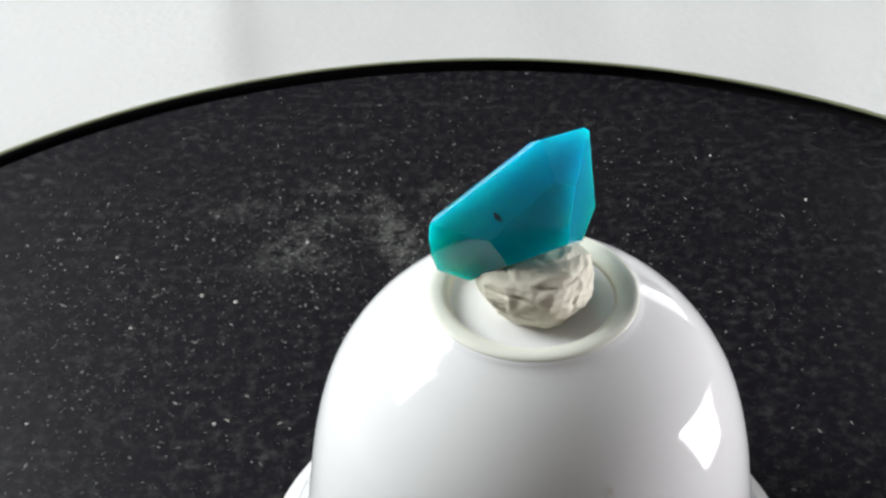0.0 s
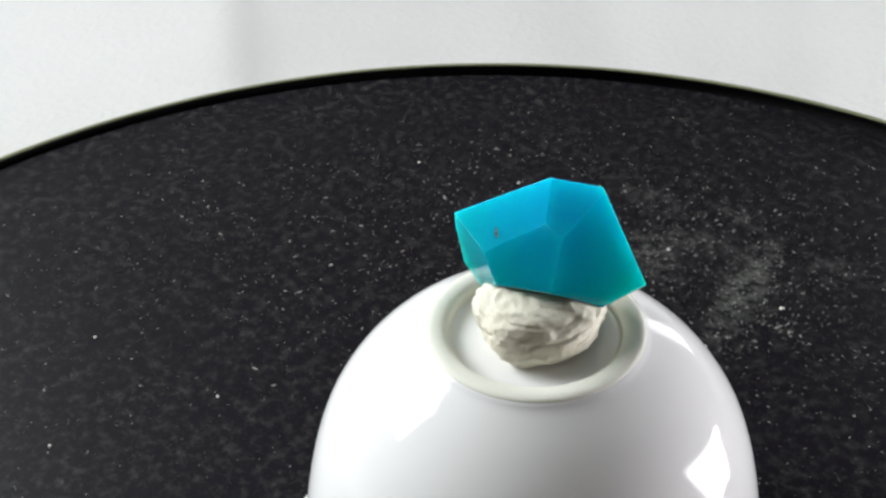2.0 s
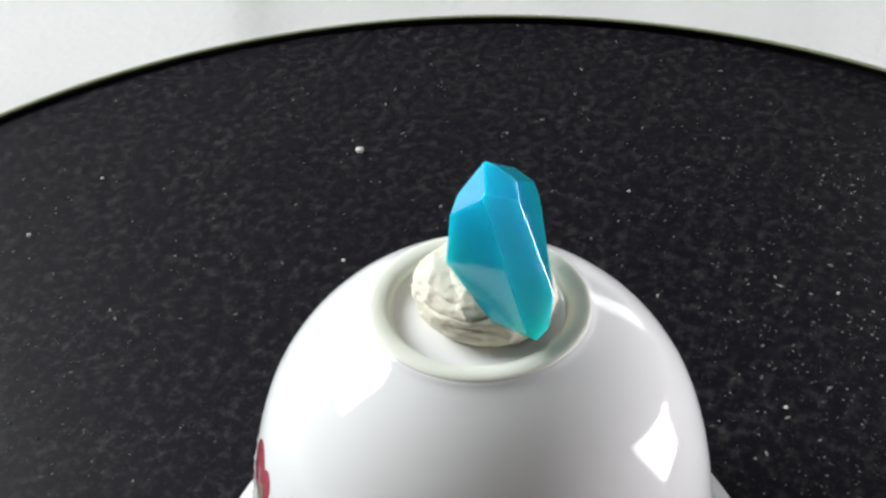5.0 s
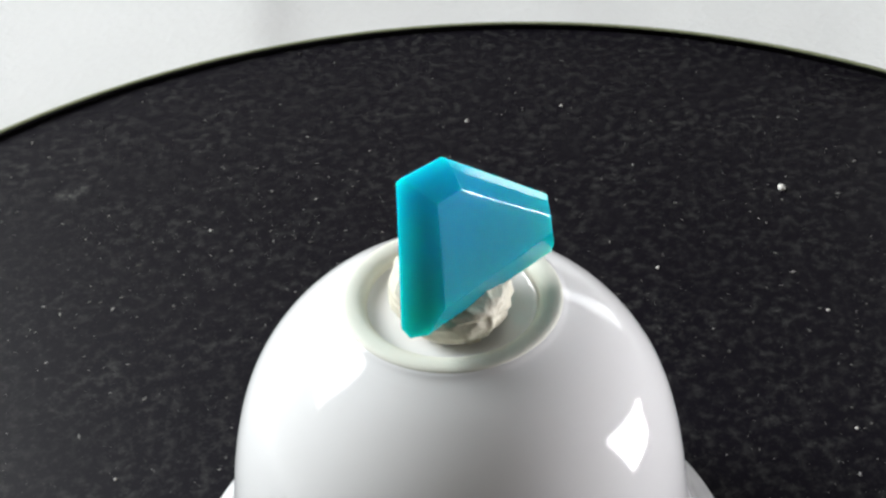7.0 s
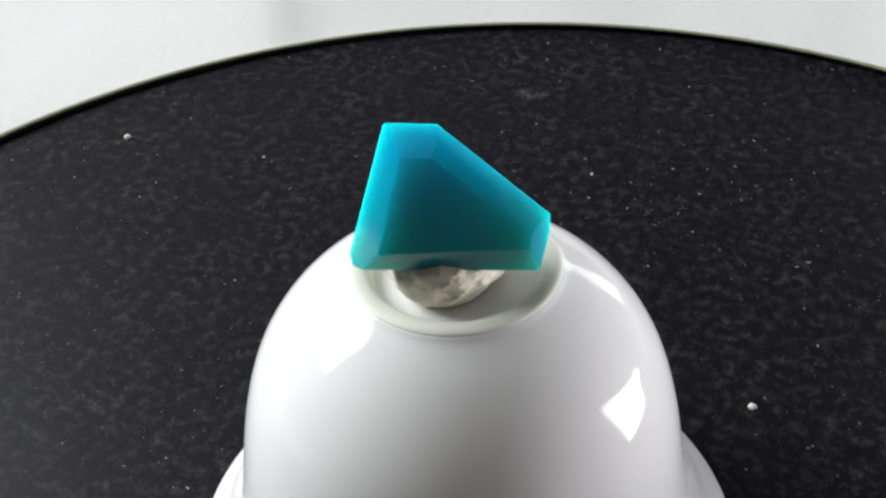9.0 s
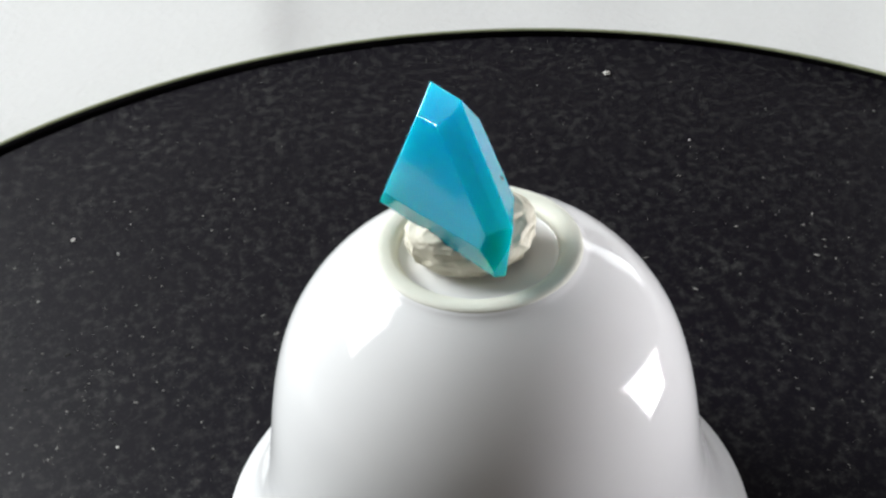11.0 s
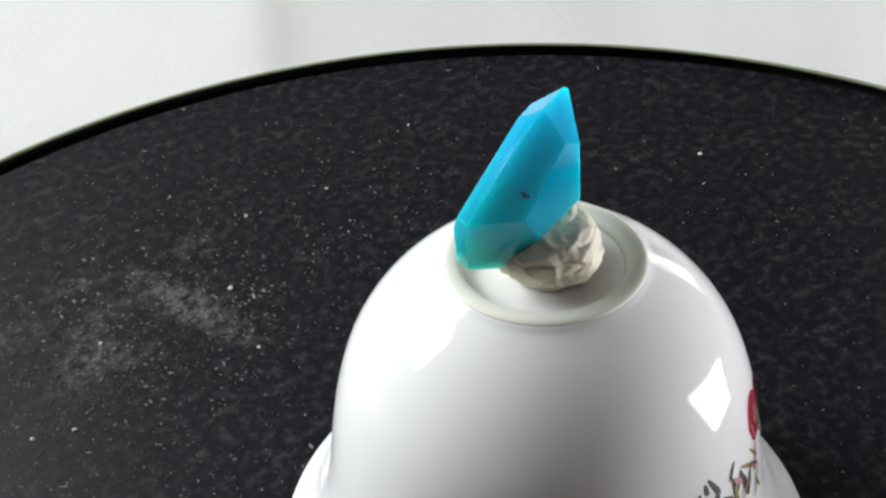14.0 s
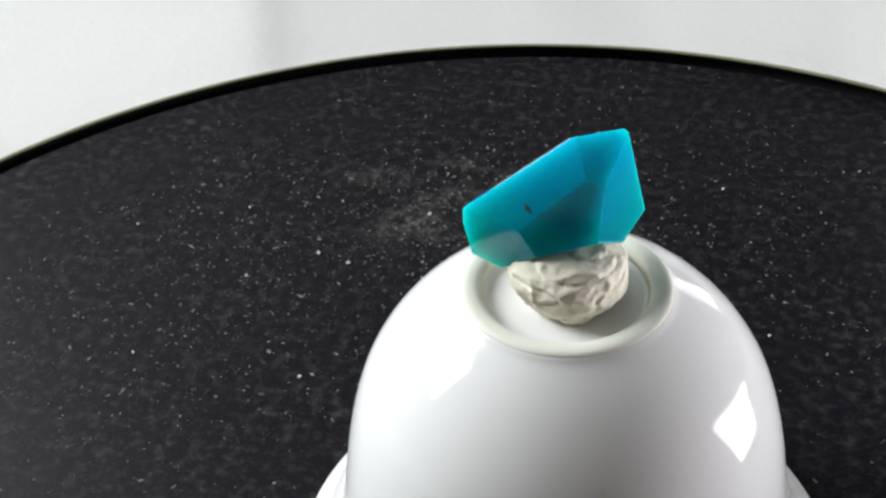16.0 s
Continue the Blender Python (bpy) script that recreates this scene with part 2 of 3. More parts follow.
def lathe(bm, profile, steps=128, closed=False):
    """Turns a profile of (radius, height) round the z axis."""
    rings = []
    for r, z in profile:
        if r < 1e-7:
            rings.append([bm.verts.new((0, 0, z))])
        else:
            rings.append([bm.verts.new((r * math.cos(2 * math.pi * i / steps), r * math.sin(2 * math.pi * i / steps), z)) for i in range(steps)])
    pairs = list(zip(rings, rings[1:])) + ([(rings[-1], rings[0])] if closed else [])
    for a, b in pairs:
        for i in range(steps):
            j = (i + 1) % steps
            if len(a) == 1:
                bm.faces.new((a[0], b[j], b[i]))
            elif len(b) == 1:
                bm.faces.new((a[i], a[j], b[0]))
            else:
                bm.faces.new((a[i], a[j], b[j], b[i]))
    bmesh.ops.recalc_face_normals(bm, faces=bm.faces)


def smooth_curve(knots, steps):
    """A Catmull-Rom line through the knots."""
    out = []
    k = [knots[0], *knots, knots[-1]]
    for i in range(1, len(k) - 2):
        for s in range(steps):
            t = s / steps
            out.append(tuple(0.5 * (2 * k[i][c] + (k[i + 1][c] - k[i - 1][c]) * t
                                    + (2 * k[i - 1][c] - 5 * k[i][c] + 4 * k[i + 1][c] - k[i + 2][c]) * t * t
                                    + (3 * k[i][c] - k[i - 1][c] - 3 * k[i + 1][c] + k[i + 2][c]) * t ** 3) for c in (0, 1)))
    out.append(tuple(knots[-1]))
    return out


MOVING = []            # things that turn with the platter, and their pose at angle 0


def turning(ob, m):
    MOVING.append((ob, m))
    ob.matrix_basis = m
    return ob


# ---- room ----
def room():
    bm = bmesh.new()
    box(bm, -1.9, -1.9, -0.1, 1.7, 1.9, 0)
    tagged(part("floor", bm, FLOOR, smooth=False), "brown boarded floor of the room", "floor", kind="structure")
    bm = bmesh.new()
    box(bm, -1.9, -1.9, 2.5, 1.7, 1.9, 2.6)
    tagged(part("ceiling", bm, CEIL, smooth=False), "plain dim painted ceiling of the room", "ceiling", kind="structure")
    bm = bmesh.new()
    for x0, z0, x1, z1 in ((-1.7, 0, 1.10, 2.5), (1.46, 0, 1.5, 2.5), (1.10, 0, 1.46, 0.5), (1.10, 1.2, 1.46, 2.5)):
        box(bm, x0, 1.7, z0, x1, 1.9, z1)
    tagged(part("wall_north", bm, WALL, smooth=False), "plain beige painted wall with a window opening", "wall", kind="structure")
    # unseen wall, kept dark brown so the cup's front falls into shade
    bm = bmesh.new()
    box(bm, -1.7, -1.9, 0, 1.5, -1.7, 2.5)
    tagged(part("wall_south", bm, DARK_WALL, smooth=False), "unseen dark brown wall of the room", "wall", kind="structure")
    win = tagged(new("window_3"), "white framed window letting soft daylight in", "window", kind="structure")
    bm = bmesh.new()
    for x0, z0, x1, z1 in ((1.10, 0.5, 1.13, 1.2), (1.43, 0.5, 1.46, 1.2), (1.13, 0.5, 1.43, 0.53), (1.13, 1.17, 1.43, 1.2)):
        box(bm, x0, 1.72, z0, x1, 1.78, z1)
    part("window_frame", bm, FRAME, win, smooth=False)
    # a wall with one window: depth from x0 to x1, opening y0..y1, z0..z1
    for name, x0, x1, y0, y1, z0, z1, bars in (("west", -1.9, -1.7, 0.0, 1.56, 1.45, 2.37, (0.78,)),
                                               ("east", 1.5, 1.7, -0.22, 0.66, 0.40, 1.12, ())):
        bm = bmesh.new()
        box(bm, x0, -1.9, 0, x1, y0, 2.5)
        box(bm, x0, y1, 0, x1, 1.9, 2.5)
        box(bm, x0, y0, 0, x1, y1, z0)
        box(bm, x0, y0, z1, x1, y1, 2.5)
        tagged(part("wall_" + name, bm, WALL if name == "west" else PALE_WALL, smooth=False), "plain painted wall with a window opening", "wall", kind="structure")
        win = tagged(new("window_1" if name == "west" else "window_2"), "white framed window letting daylight in", "window", kind="structure")
        d = 0.05 if name == "west" else -0.05
        xm = (x0 + x1) / 2 + d * 0.6
        bm = bmesh.new()
        for a in ((y0, z0, y0 + 0.04, z1), (y1 - 0.04, z0, y1, z1), (y0 + 0.04, z0, y1 - 0.04, z0 + 0.04), (y0 + 0.04, z1 - 0.04, y1 - 0.04, z1)):
            box(bm, xm - 0.03, a[0], a[1], xm + 0.03, a[2], a[3])
        part("window_frame", bm, FRAME, win, smooth=False)
        xs = -1.655 if name == "west" else 1.455
        if name == "east":
            # unseen slanting masks, added before the lamp, trim its light to a narrowing gap
            for leaf in (((-0.20, 1.08), (0.06, 0.39), (0.02, 0.20), (-0.40, 0.50), (-0.40, 1.08)),
                         ((0.57, 0.64), (0.88, 0.60), (0.64, 0.20), (0.02, 0.20), (0.06, 0.39), (0.48, 0.40))):
                bm = bmesh.new()
                front = [bm.verts.new((1.440, y, z)) for y, z in leaf]
                rear = [bm.verts.new((1.446, y, z)) for y, z in leaf]
                bm.faces.new(front)
                bm.faces.new(rear[::-1])
                for k in range(len(leaf)):
                    bm.faces.new((front[k - 1], rear[k - 1], rear[k], front[k]))
                bmesh.ops.recalc_face_normals(bm, faces=bm.faces)
                part("lamp_mask", bm, FRAME, win, smooth=False)
        for y in bars:
            bm = bmesh.new()
            box(bm, xs, y - 0.016, z0 - 0.01, xs + 0.012, y + 0.016, z1 + 0.01)
            part("glazing_bar", bm, FRAME, win, smooth=False)


def table():
    t = tagged(new("table"), "brown wooden table under a white cloth", "table")
    t.location = (-0.215, 0.15, 0)
    bm = bmesh.new()
    box(bm, -0.46, -0.5, 0.722, 0.46, 0.5, 0.75)
    bmesh.ops.bevel(bm, geom=bm.edges[:], offset=0.004, segments=2, affect="EDGES")
    part("tabletop", bm, WOOD, t, smooth=False)
    for x in (-0.41, 0.41):
        for y in (-0.44, 0.44):
            bm = bmesh.new()
            bmesh.ops.create_cone(bm, cap_ends=True, segments=20, radius1=0.018, radius2=0.028, depth=0.722, matrix=Matrix.Translation((x, y, 0.361)))
            part("leg", bm, WOOD, t)


def cloth_height(x, y):
    """Soft folds that run away from the camera, and small creases."""
    p = x + 0.18 * (y - 0.195) + 0.068          # distance from the ridge
    q = x - 0.17 * (y - 0.216) - 0.095          # distance from the valley
    far = min(1.0, max(0.0, (y - 0.09) / 0.06))
    far = far * far * (3 - 2 * far)
    if p < 0:
        fold = 0.0115 + 0.07 * p
    elif q < 0:
        fold = 0.0115 - 0.24 * min(p, 0.012) - 0.085 * max(0.0, p - 0.012)
    else:
        fold = 0.08 * q
    fold = max(0.0, min(0.0115, fold)) * far
    crease = 0.0010 * noise.noise((x * 9, y * 5, 1.0)) + 0.0006 * noise.noise((x * 34, y * 20, 4.0))
    return 0.0025 + fold + crease


def tablecloth():
    bm = bmesh.new()
    nx, ny = 220, 190
    x0, x1, y0, y1 = -0.66, 0.24, -0.20, 0.64
    vs = []
    for j in range(ny + 1):
        for i in range(nx + 1):
            x, y = x0 + (x1 - x0) * i / nx, y0 + (y1 - y0) * j / ny
            vs.append(bm.verts.new((x, y, 0.7515 + max(0.0008, cloth_height(x, y)))))
    for j in range(ny):
        for i in range(nx):
            a = j * (nx + 1) + i
            bm.faces.new((vs[a], vs[a + 1], vs[a + nx + 2], vs[a + nx + 1]))
    ext = bmesh.ops.extrude_face_region(bm, geom=bm.faces[:])
    for v in ext["geom"]:
        if isinstance(v, bmesh.types.BMVert):
            v.co.z = v.co.z - 0.0007
    bmesh.ops.recalc_face_normals(bm, faces=bm.faces)
    tagged(part("tablecloth", bm, CLOTH), "white woven cotton cloth with soft creases on the table", "tablecloth")


# ---- turntable ----
def turntable():
    t = tagged(new("turntable"), "round black display turntable with a dusty platter", "turntable")
    bm = bmesh.new()
    lathe(bm, [(0, -0.004), (1.0170 * R, -0.004), (1.0170 * R, -0.0008), (1.0150 * R, 0.0002), (1.0110 * R, 0.0008), (1.0130 * R, 0.00105), (1.0160 * R, 0.00105)]
          + [(1.0215 * R, 0.0005), (1.0215 * R, -0.012), (1.01 * R, -0.014), (0, -0.014)], 224)
    part("rim", bm, RIM, t, "raised black rim")
    bm = bmesh.new()
    lathe(bm, [(1.0108 * R, 0.00112), (1.0125 * R, 0.00135), (1.0225 * R, 0.00095), (1.0245 * R, 0.0002), (1.0245 * R, -0.009), (1.0225 * R, -0.0095), (1.0217 * R, 0.0002)], 224, closed=True)
    part("edge_band", bm, EDGE, t, "grey green glossy edge band")
    bm = bmesh.new()
    lathe(bm, [(0, 0), (1.001 * R, 0), (1.004 * R, -0.0003), (1.004 * R, -0.0036), (0, -0.0036)], 192)
    bmesh.ops.translate(bm, verts=bm.verts, vec=(0.001 * R, -0.0100 * R, 0))
    part("platter", bm, PLATTER, t, "matte black platter filmed with pale dust")
    turning(t, pose(0, 0, TOP))
    f = tagged(new("swivel_base"), "black round base plate under the turntable", "base")
    f.location = (0, 0, 0)
    bm = bmesh.new()
    lathe(bm, [(0, 0.7562), (0.085, 0.7562), (0.09, 0.7575), (0.09, 0.7635), (0.082, 0.766), (0, 0.766)], 96)
    part("base_plate", bm, RIM, f)
    bm = bmesh.new()
    lathe(bm, [(0, 0.7655), (0.03, 0.7655), (0.03, 0.7664), (0, 0.7664)], 64)
    part("bearing", bm, RIM, f)


# ---- cup, upside down ----
CUP_WALL = smooth_curve([(0.2564, 0.0), (0.2560, 0.005), (0.247, 0.014), (0.2315, 0.030), (0.2175, 0.055), (0.2074, 0.085), (0.2022, 0.1071),
                         (0.1982, 0.1295), (0.1947, 0.1519), (0.1908, 0.1743), (0.1859, 0.1966), (0.1797, 0.2185), (0.1716, 0.2397),
                         (0.1609, 0.2597), (0.1479, 0.2784), (0.1328, 0.2954), (0.1159, 0.3106), (0.0974, 0.3240)], 12)


def cup_radius(z):
    for (r0, z0), (r1, z1) in zip(CUP_WALL, CUP_WALL[1:]):
        if z0 <= z <= z1 and z1 > z0:
            return r0 + (r1 - r0) * (z - z0) / (z1 - z0)
    return CUP_WALL[-1][0]


# painted spray of flowers: name, degrees round the cup, height, width, length, turn, pointedness
FLOWERS = [
    ("petal", 310, 0.1980, 0.048, 0.044, 10, 0.45, RED, "crimson painted petal"),
    ("petal", 317.5, 0.1950, 0.026, 0.040, -8, 0.4, RED, "crimson painted petal"),
    ("petal", 313, 0.1840, 0.014, 0.036, 18, 0.6, PINK, "pale pink painted petal"),
    ("sepal", 304, 0.1730, 0.005, 0.030, 40, 0.7, GOLD, "ochre painted sepal"),
    ("sepal", 315, 0.1830, 0.016, 0.026, -15, 0.8, GREEN, "pale green painted sepal"),
    ("sepal", 325, 0.1780, 0.010, 0.030, -10, 0.8, GREY, "dark grey painted sepal"),
    ("stem", 300, 0.1700, 0.005, 0.044, 55, 0.2, GOLD, "ochre painted stem"),
    ("stem", 291, 0.1600, 0.006, 0.050, 12, 0.2, GREY, "dark grey painted stem"),
    ("stem", 285, 0.1480, 0.006, 0.050, -28, 0.2, GREY, "dark grey painted stem"),
    ("leaf", 282, 0.1930, 0.007, 0.026, 30, 0.9, GREY, "dark grey painted leaf"),
    ("leaf", 279, 0.1960, 0.006, 0.012, 10, 0.9, GREY, "dark grey painted leaf"),
    ("leaf", 276, 0.1810, 0.011, 0.032, -6, 0.9, GREY, "dark grey painted leaf"),
    ("leaf", 290, 0.1900, 0.005, 0.018, -40, 0.9, GREY, "dark grey painted leaf"),
    ("leaf", 296, 0.1620, 0.010, 0.040, 20, 0.8, GREY, "dark grey painted leaf"),
    ("glaze_flaw", 290, 0.2600, 0.0045, 0.0055, 30, 0.3, STAIN, "small tan flaw in the glaze"),
    ("leaf", 287, 0.1680, 0.007, 0.024, 48, 0.9, GREY, "dark grey painted leaf"),
    ("leaf", 293, 0.1720, 0.006, 0.022, -32, 0.9, GREY, "dark grey painted leaf"),
    ("leaf", 283, 0.1760, 0.006, 0.022, 5, 0.9, GREY, "dark grey painted leaf"),
    ("leaf", 299, 0.1580, 0.007, 0.026, -20, 0.9, GREY, "dark grey painted leaf"),
    ("leaf", 273, 0.1560, 0.010, 0.030, 25, 0.9, GREEN, "pale green painted leaf"),
]


def painted(name, az, z, wide, high, turn, point, mat, parent, label, lift=0.00006):
    """A brush stroke that lies on the outside of the cup."""
    bm = bmesh.new()
    ca, sa = math.cos(radians(turn)), math.sin(radians(turn))
    rows = []
    for i in range(15):
        v = -1 + 2 * i / 14
        half = math.sqrt(max(0.0, 1 - v * v)) * (1 - point * 0.5 * (v + 1) * 0.6) + 0.02
        row = []
        for j in range(7):
            u = (-1 + 2 * j / 6) * half * (1 + 0.10 * noise.noise((v * 2, az, j)))
            x, y = u * wide / 2, v * high / 2
            s, h = x * ca - y * sa, x * sa + y * ca
            zz = min(0.31, max(0.03, z + h))
            r = cup_radius(zz) * R + lift
            a = radians(az) + s / cup_radius(zz)
            row.append(bm.verts.new((r * math.cos(a), r * math.sin(a), zz * R)))
        rows.append(row)
    for p, q in zip(rows, rows[1:]):
        for j in range(6):
            bm.faces.new((p[j], p[j + 1], q[j + 1], q[j]))
    bmesh.ops.recalc_face_normals(bm, faces=bm.faces)
    return part(name, bm, mat, parent, label)


def cup():
    c = tagged(new("porcelain_cup"), "white porcelain cup with painted flowers standing upside down", "cup")
    bm = bmesh.new()
    outer = [(r * R, z * R) for r, z in CUP_WALL]
    outer += [(0.0925 * R, 0.3270 * R), (0.0895 * R, 0.3298 * R), (0.0874 * R, 0.3325 * R), (0.0850 * R, 0.3332 * R)]
    inner = [(0.0700 * R, 0.3300 * R), (0.0672 * R, 0.3262 * R), (0.063 * R, 0.3242 * R), (0.053 * R, 0.3232 * R), (0, 0.3228 * R)]
    hollow = [(0, 0.296 * R)] + [(max(0.0, r - 0.016) * R, (z - 0.012) * R) for r, z in reversed(CUP_WALL[12:-24])] + [(0.246 * R, 0.0006)]
    lathe(bm, outer + inner, 160)
    part("bowl", bm, WHITE, c)
    bm = bmesh.new()
    lathe(bm, hollow, 120)
    part("inner_wall", bm, WHITE, c)
    bm = bmesh.new()
    lathe(bm, [(k * R, h * R) for k, h in ((0.0879, 0.3316), (0.0868, 0.3336), (0.0843, 0.3350), (0.0800, 0.3354), (0.0748, 0.3348), (0.0705, 0.3328), (0.0670, 0.3272))], 160, closed=True)
    part("foot_ring", bm, RAW, c, "unglazed greenish cream foot ring")
    for i, (name, az, z, wide, high, turn, point, mat, label) in enumerate(FLOWERS):
        painted(name, az, z, wide, high, turn, point, mat, c, label, 0.00005 + 0.000004 * i)
    # thin veins on the petals and a tangle of fine twigs under the flower
    rng = random.Random(11)
    for i in range(6):
        painted("petal_vein", 306.0 + 1.7 * i, 0.192 + rng.uniform(-0.004, 0.004), rng.uniform(0.0012, 0.0026), rng.uniform(0.012, 0.024), 12 + rng.uniform(-3, 3), 0.8,
                (PINK, DEEP)[i % 2], c, ("pale pink painted vein", "dark crimson painted vein")[i % 2], 0.00014 + 0.000004 * i)
    for i in range(22):
        az = rng.uniform(275, 305)
        mat, label = ((GREY, "dark grey painted twig"), (GOLD, "ochre painted twig"), (PINK, "pale pink painted twig"), (GREY, "dark grey painted twig"))[i % 4]
        painted("twig", az, rng.uniform(0.135, 0.186) - 0.0012 * abs(az - 290), rng.uniform(0.003, 0.007), rng.uniform(0.014, 0.034), rng.uniform(-55, 55), rng.uniform(0.3, 0.9),
                mat, c, label, 0.00018 + 0.000004 * i)
    turning(c, pose(CUP[0], CUP[1], TOP + 0.0003))
    return c


def putty():
    bm = bmesh.new()
    bmesh.ops.create_icosphere(bm, subdivisions=6, radius=1)
    for v in bm.verts:
        d = v.co.normalized()
        n1 = noise.noise(d * 1.3 + Vector((3, 1, 2)))
        ridge = 1 - abs(noise.noise(d * 1.5 + Vector((7, 2, 5))))
        fold = 1 - abs(noise.noise(Vector((d.x * 1.2, d.y * 1.2, d.z * 3)) + Vector((1, 9, 4))))
        k = 1 + 0.10 * n1 + 0.055 * (ridge ** 8 - 0.3) - 0.05 * fold ** 12 + 0.018 * noise.noise(d * 5) + 0.020 * (1 - abs(noise.noise(Vector((d.x * 4, d.y * 4, d.z * 11)) + Vector((2, 5, 8))))) ** 5 + 0.012 * (1 - abs(noise.noise(d * 14))) ** 4
        wide = 1 + 0.12 * d.z
        p = Vector((d.x * 0.0455 * wide, d.y * 0.0545 * wide, d.z * 0.034)) * k * R
        if p.z < -0.022 * R:
            p.z = -0.022 * R + (p.z + 0.022 * R) * 0.1
        v.co = p
    ob = part("putty", bm, PUTTY, None)
    tagged(ob, "lump of kneaded off-white putty on the cup's foot", "putty")
    turning(ob, pose(CUP[0] + 0.0003, CUP[1] + 0.0008, TOP + 0.3462 * R))


def gemstone():
    bm = bmesh.new()
    bmesh.ops.create_cube(bm, size=0.08)
    for x, y, z, d in GEM_CUTS:
        m = Vector((x, y, z)).normalized()
        cut = bmesh.ops.bisect_plane(bm, geom=bm.verts[:] + bm.edges[:] + bm.faces[:], plane_co=m * d, plane_no=m, clear_outer=True, dist=1e-7)
        rim = [e for e in cut["geom_cut"] if isinstance(e, bmesh.types.BMEdge)]
        if len(rim) > 2:
            bmesh.ops.contextual_create(bm, geom=rim)
    bmesh.ops.remove_doubles(bm, verts=bm.verts, dist=0.0003)
    bmesh.ops.dissolve_limit(bm, angle_limit=radians(1.5), verts=bm.verts, edges=bm.edges)
    bmesh.ops.recalc_face_normals(bm, faces=bm.faces)
    # outer edges are crisp and worn a little; the flat ridges between the front faces are not
    bm.normal_update()
    front = [Vector(GEM_CUTS[i][:3]).normalized() for i in (4, 17, 15, 1)]
    flush = {f for f in bm.faces if max(f.normal.dot(n) for n in front) > 0.995}
    sharp = [e for e in bm.edges if len(e.link_faces) == 2 and not all(f in flush for f in e.link_faces) and e.calc_face_angle() > radians(6)]
    bmesh.ops.bevel(bm, geom=sharp, offset=0.00012, segments=2, profile=0.5, affect="EDGES", clamp_overlap=True)
    ob = part("gemstone", bm, STONE, None, smooth=False)
    tagged(ob, "faceted translucent teal gemstone pressed into putty", "gemstone")
    # a dark speck in the front face
    front = Vector(GEM_CUTS[4][:3]).normalized()
    mark = Vector((SPECK[0] - GEM_AT[0], SPECK[1] - GEM_AT[1], SPECK[2] - GEM_AT[2]))
    mark += front * (GEM_CUTS[4][3] - mark.dot(front))
    turn = front.to_track_quat("Z", "Y").to_matrix().to_4x4()
    bm = bmesh.new()
    for u, v, r in ((0, 0, 0.00036), (0.0004, -0.0003, 0.00022), (-0.0003, 0.00035, 0.0002)):
        bmesh.ops.create_icosphere(bm, subdivisions=2, radius=r, matrix=Matrix.Translation(mark) @ turn @ Matrix.Translation((u, v, 0)) @ Matrix.Diagonal((1, 1, 0.12, 1)))
    part("inclusion", bm, SPOT, ob, "small dark speck in the polished face")
    turning(ob, pose(GEM_AT[0], GEM_AT[1], TOP + GEM_AT[2]))
    return ob


# larger crumbs on the platter: share of the radius, degrees, size in millimetres
CRUMBS = [
    (0.549, 128, 0.5), (0.513, 125, 0.5), (0.556, 138, 0.38), (0.537, 157, 0.35), (0.355, 144, 0.4), (0.583, 112, 0.45), (0.676, -139, 1.1),
    (0.584, -172, 0.4), (0.452, -131, 0.45), (0.306, -115, 0.9), (0.689, 132, 0.4), (0.747, 143, 0.35), (0.785, -113, 0.45), (0.746, -103, 0.5),
    (0.620, -70, 0.4), (0.392, -175, 0.4), (0.896, -23, 0.95), (0.744, -33, 0.35), (0.766, 55, 0.38), (0.749, 35, 0.55), (0.683, 77, 0.38),
    (0.441, 59, 0.35), (0.430, 99, 0.38), (0.406, -28, 0.35), (0.674, 87, 0.48), (0.547, 95, 0.6), (0.498, -155, 0.4), (0.808, 66, 0.35),
]


def crumbs():
    for i, (r, az, mm) in enumerate(CRUMBS):
        bm = bmesh.new()
        bmesh.ops.create_icosphere(bm, subdivisions=2, radius=mm * 0.00075)
        for v in bm.verts:
            v.co *= 1 + 0.45 * noise.noise(v.co * 2600 + Vector((i * 3.1, 0, 0)))
            v.co.z = max(v.co.z * 0.7, -mm * 0.00028)
        ob = part("crumb", bm, CRUMB)
        tagged(ob, "pale grain of grit lying on the black platter", "crumb", "crumbs on the platter")
        turning(ob, pose(r * R * math.cos(radians(az)), r * R * math.sin(radians(az)), TOP + mm * 0.00028, 0, 0, i * 47))


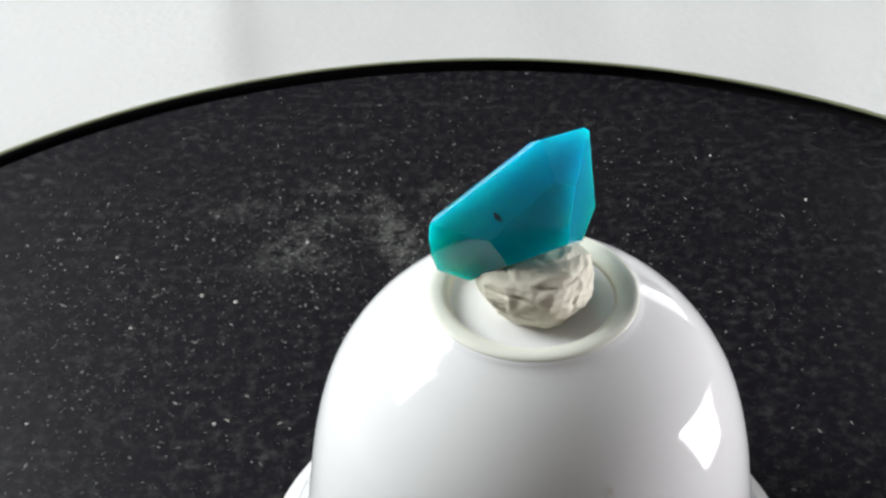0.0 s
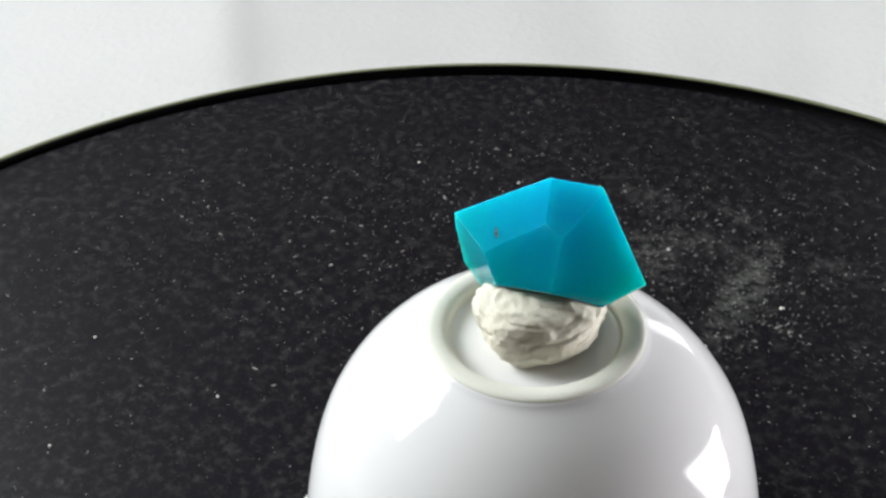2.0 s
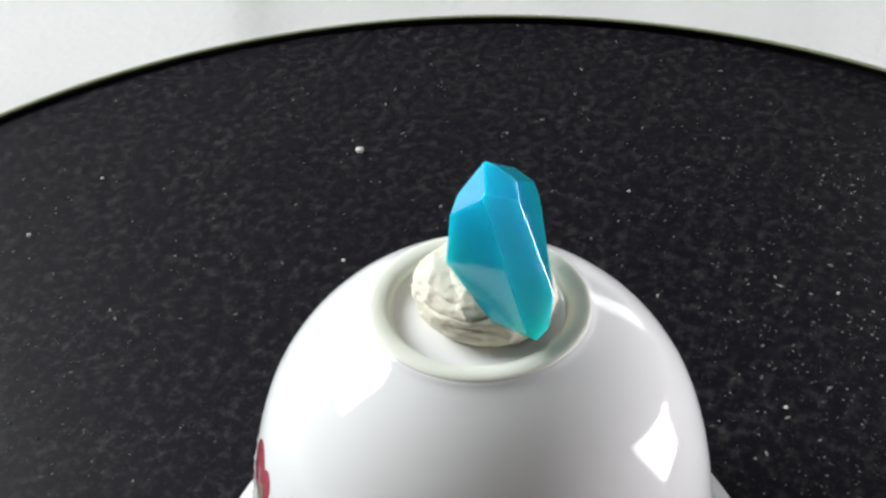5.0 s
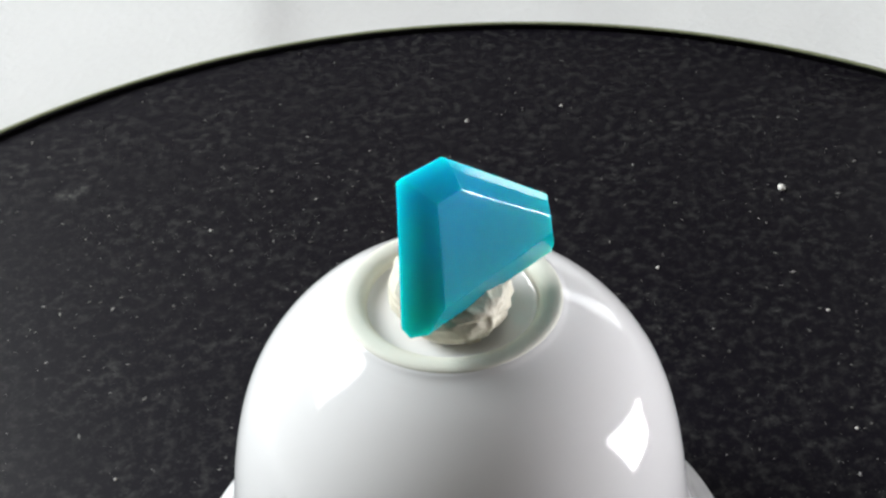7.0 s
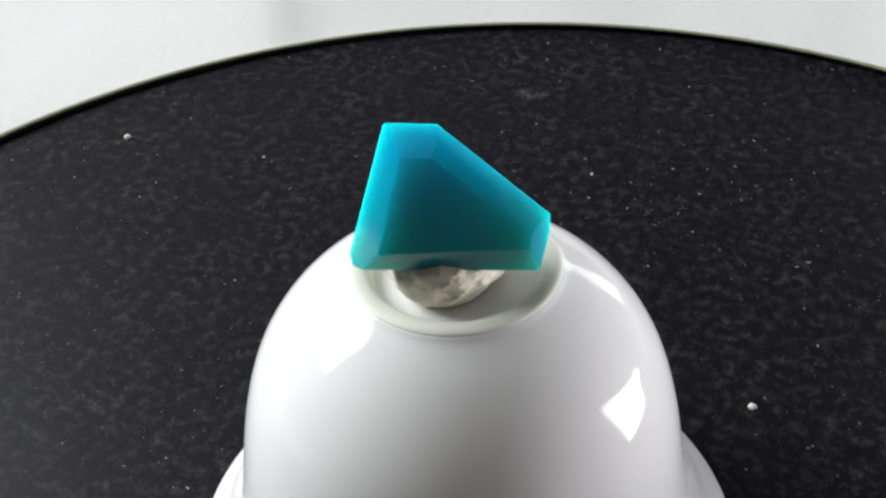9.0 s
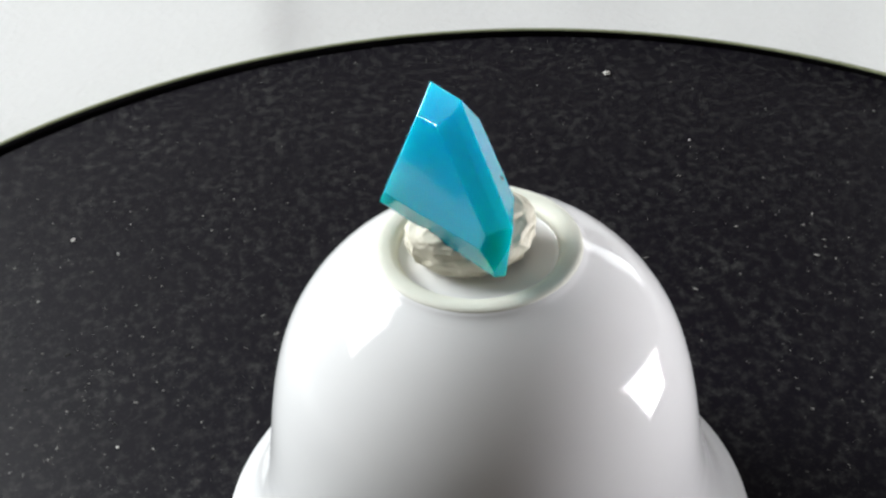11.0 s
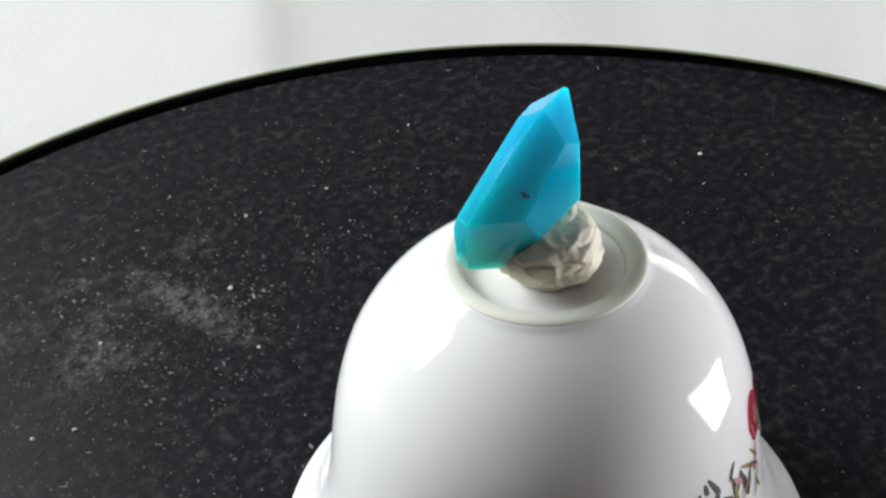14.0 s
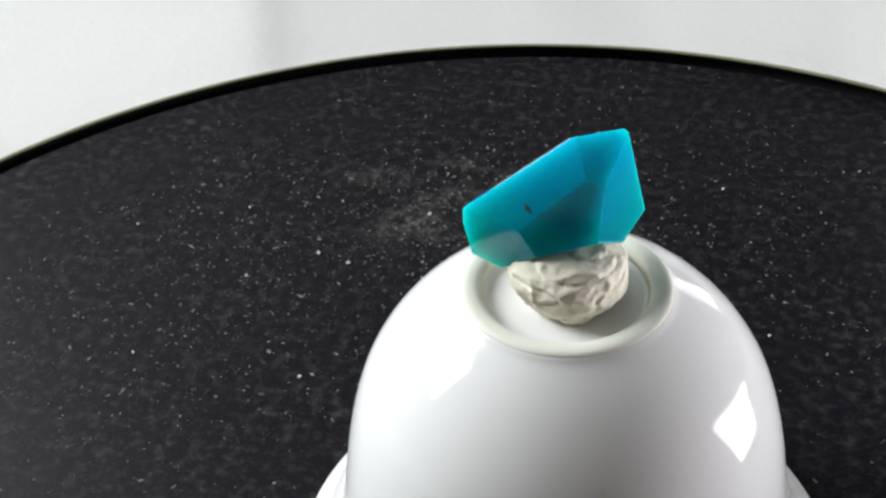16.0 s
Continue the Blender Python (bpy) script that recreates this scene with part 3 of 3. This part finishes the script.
def dust():
    """Fine pale specks over the whole platter, thicker where powder was wiped."""
    rng = random.Random(5)
    verts, faces = [], []
    count = 0
    while count < 17000:
        flake = rng.random() < 0.0016
        if flake:
            r, az = rng.gauss(0.522, 0.012), rng.gauss(92.6, 1.1)
        elif count > 9500:
            r, az = rng.gauss(0.64, 0.15), rng.gauss(119, 34)
        elif rng.random() < 0.05:
            r = rng.uniform(0.43, 0.67)
            az = rng.gauss(96.4 + 0.012 * 100 * (r - 0.43) * 10, 2.6)
        elif rng.random() < 0.14:
            r, az = rng.gauss(0.59, 0.08), rng.gauss(109, 10)
        elif rng.random() < 0.1:
            r, az = rng.gauss(0.62, 0.12), rng.gauss(-75, 14)
        else:
            r, az = math.sqrt(rng.uniform(0.03, 1.0)), rng.uniform(0, 360)
        if not 0.05 < r < 1.01:
            continue
        x, y = r * R * math.cos(radians(az)), r * R * math.sin(radians(az))
        if math.hypot(x - CUP[0], y - CUP[1]) < 0.262 * R or math.hypot(x, y + 0.0100 * R) > 0.998 * R:
            continue
        size = rng.uniform(0.00016, 0.00032) if flake else min(0.00026, (0.000092 if count > 9500 else 0.000072) * math.exp(rng.gauss(0, 0.62)))
        long = size * rng.choice((1, 1, 1.3, 1.6, 2.6))
        a = rng.uniform(0, math.pi)
        ca, sa = math.cos(a), math.sin(a)
        k = len(verts)
        for u, v, h in ((1, 0, 0.3), (0, 1, 0.3), (-1, 0, 0.3), (0, -1, 0.3), (0, 0, 0.9), (0, 0, 0)):
            verts.append((x + u * long * ca - v * size * sa, y + u * long * sa + v * size * ca, h * size))
        for i in range(4):
            faces.append((k + i, k + (i + 1) % 4, k + 4))
            faces.append((k + (i + 1) % 4, k + i, k + 5))
        count += 1
    mesh = bpy.data.meshes.new("dust")
    mesh.from_pydata(verts, [], faces)
    mesh.materials.append(DUST)
    ob = tagged(new("dust", mesh), "fine pale dust specks strewn over the black platter", "dust", kind="stuff")
    turning(ob, pose(0, 0, TOP))


def motions():
    for ob, m in MOVING:
        rows = [(t, pose(0, 0, 0, 0, 0, a) @ m) for t, a in SPIN]
        # even turning where the clip gives no angle
        rate = SPIN[-1][1] / SPIN[-1][0]
        rows += [(t, pose(0, 0, 0, 0, 0, rate * t) @ m) for t in (4.5, 5.0, 5.5, 6.0, 9.5, 10.0, 10.5, 11.0)]
        walk(ob, sorted(rows, key=lambda r: r[0]))


room()
table()
tablecloth()
turntable()
cup()
putty()
gemstone()
crumbs()
dust()
motions()
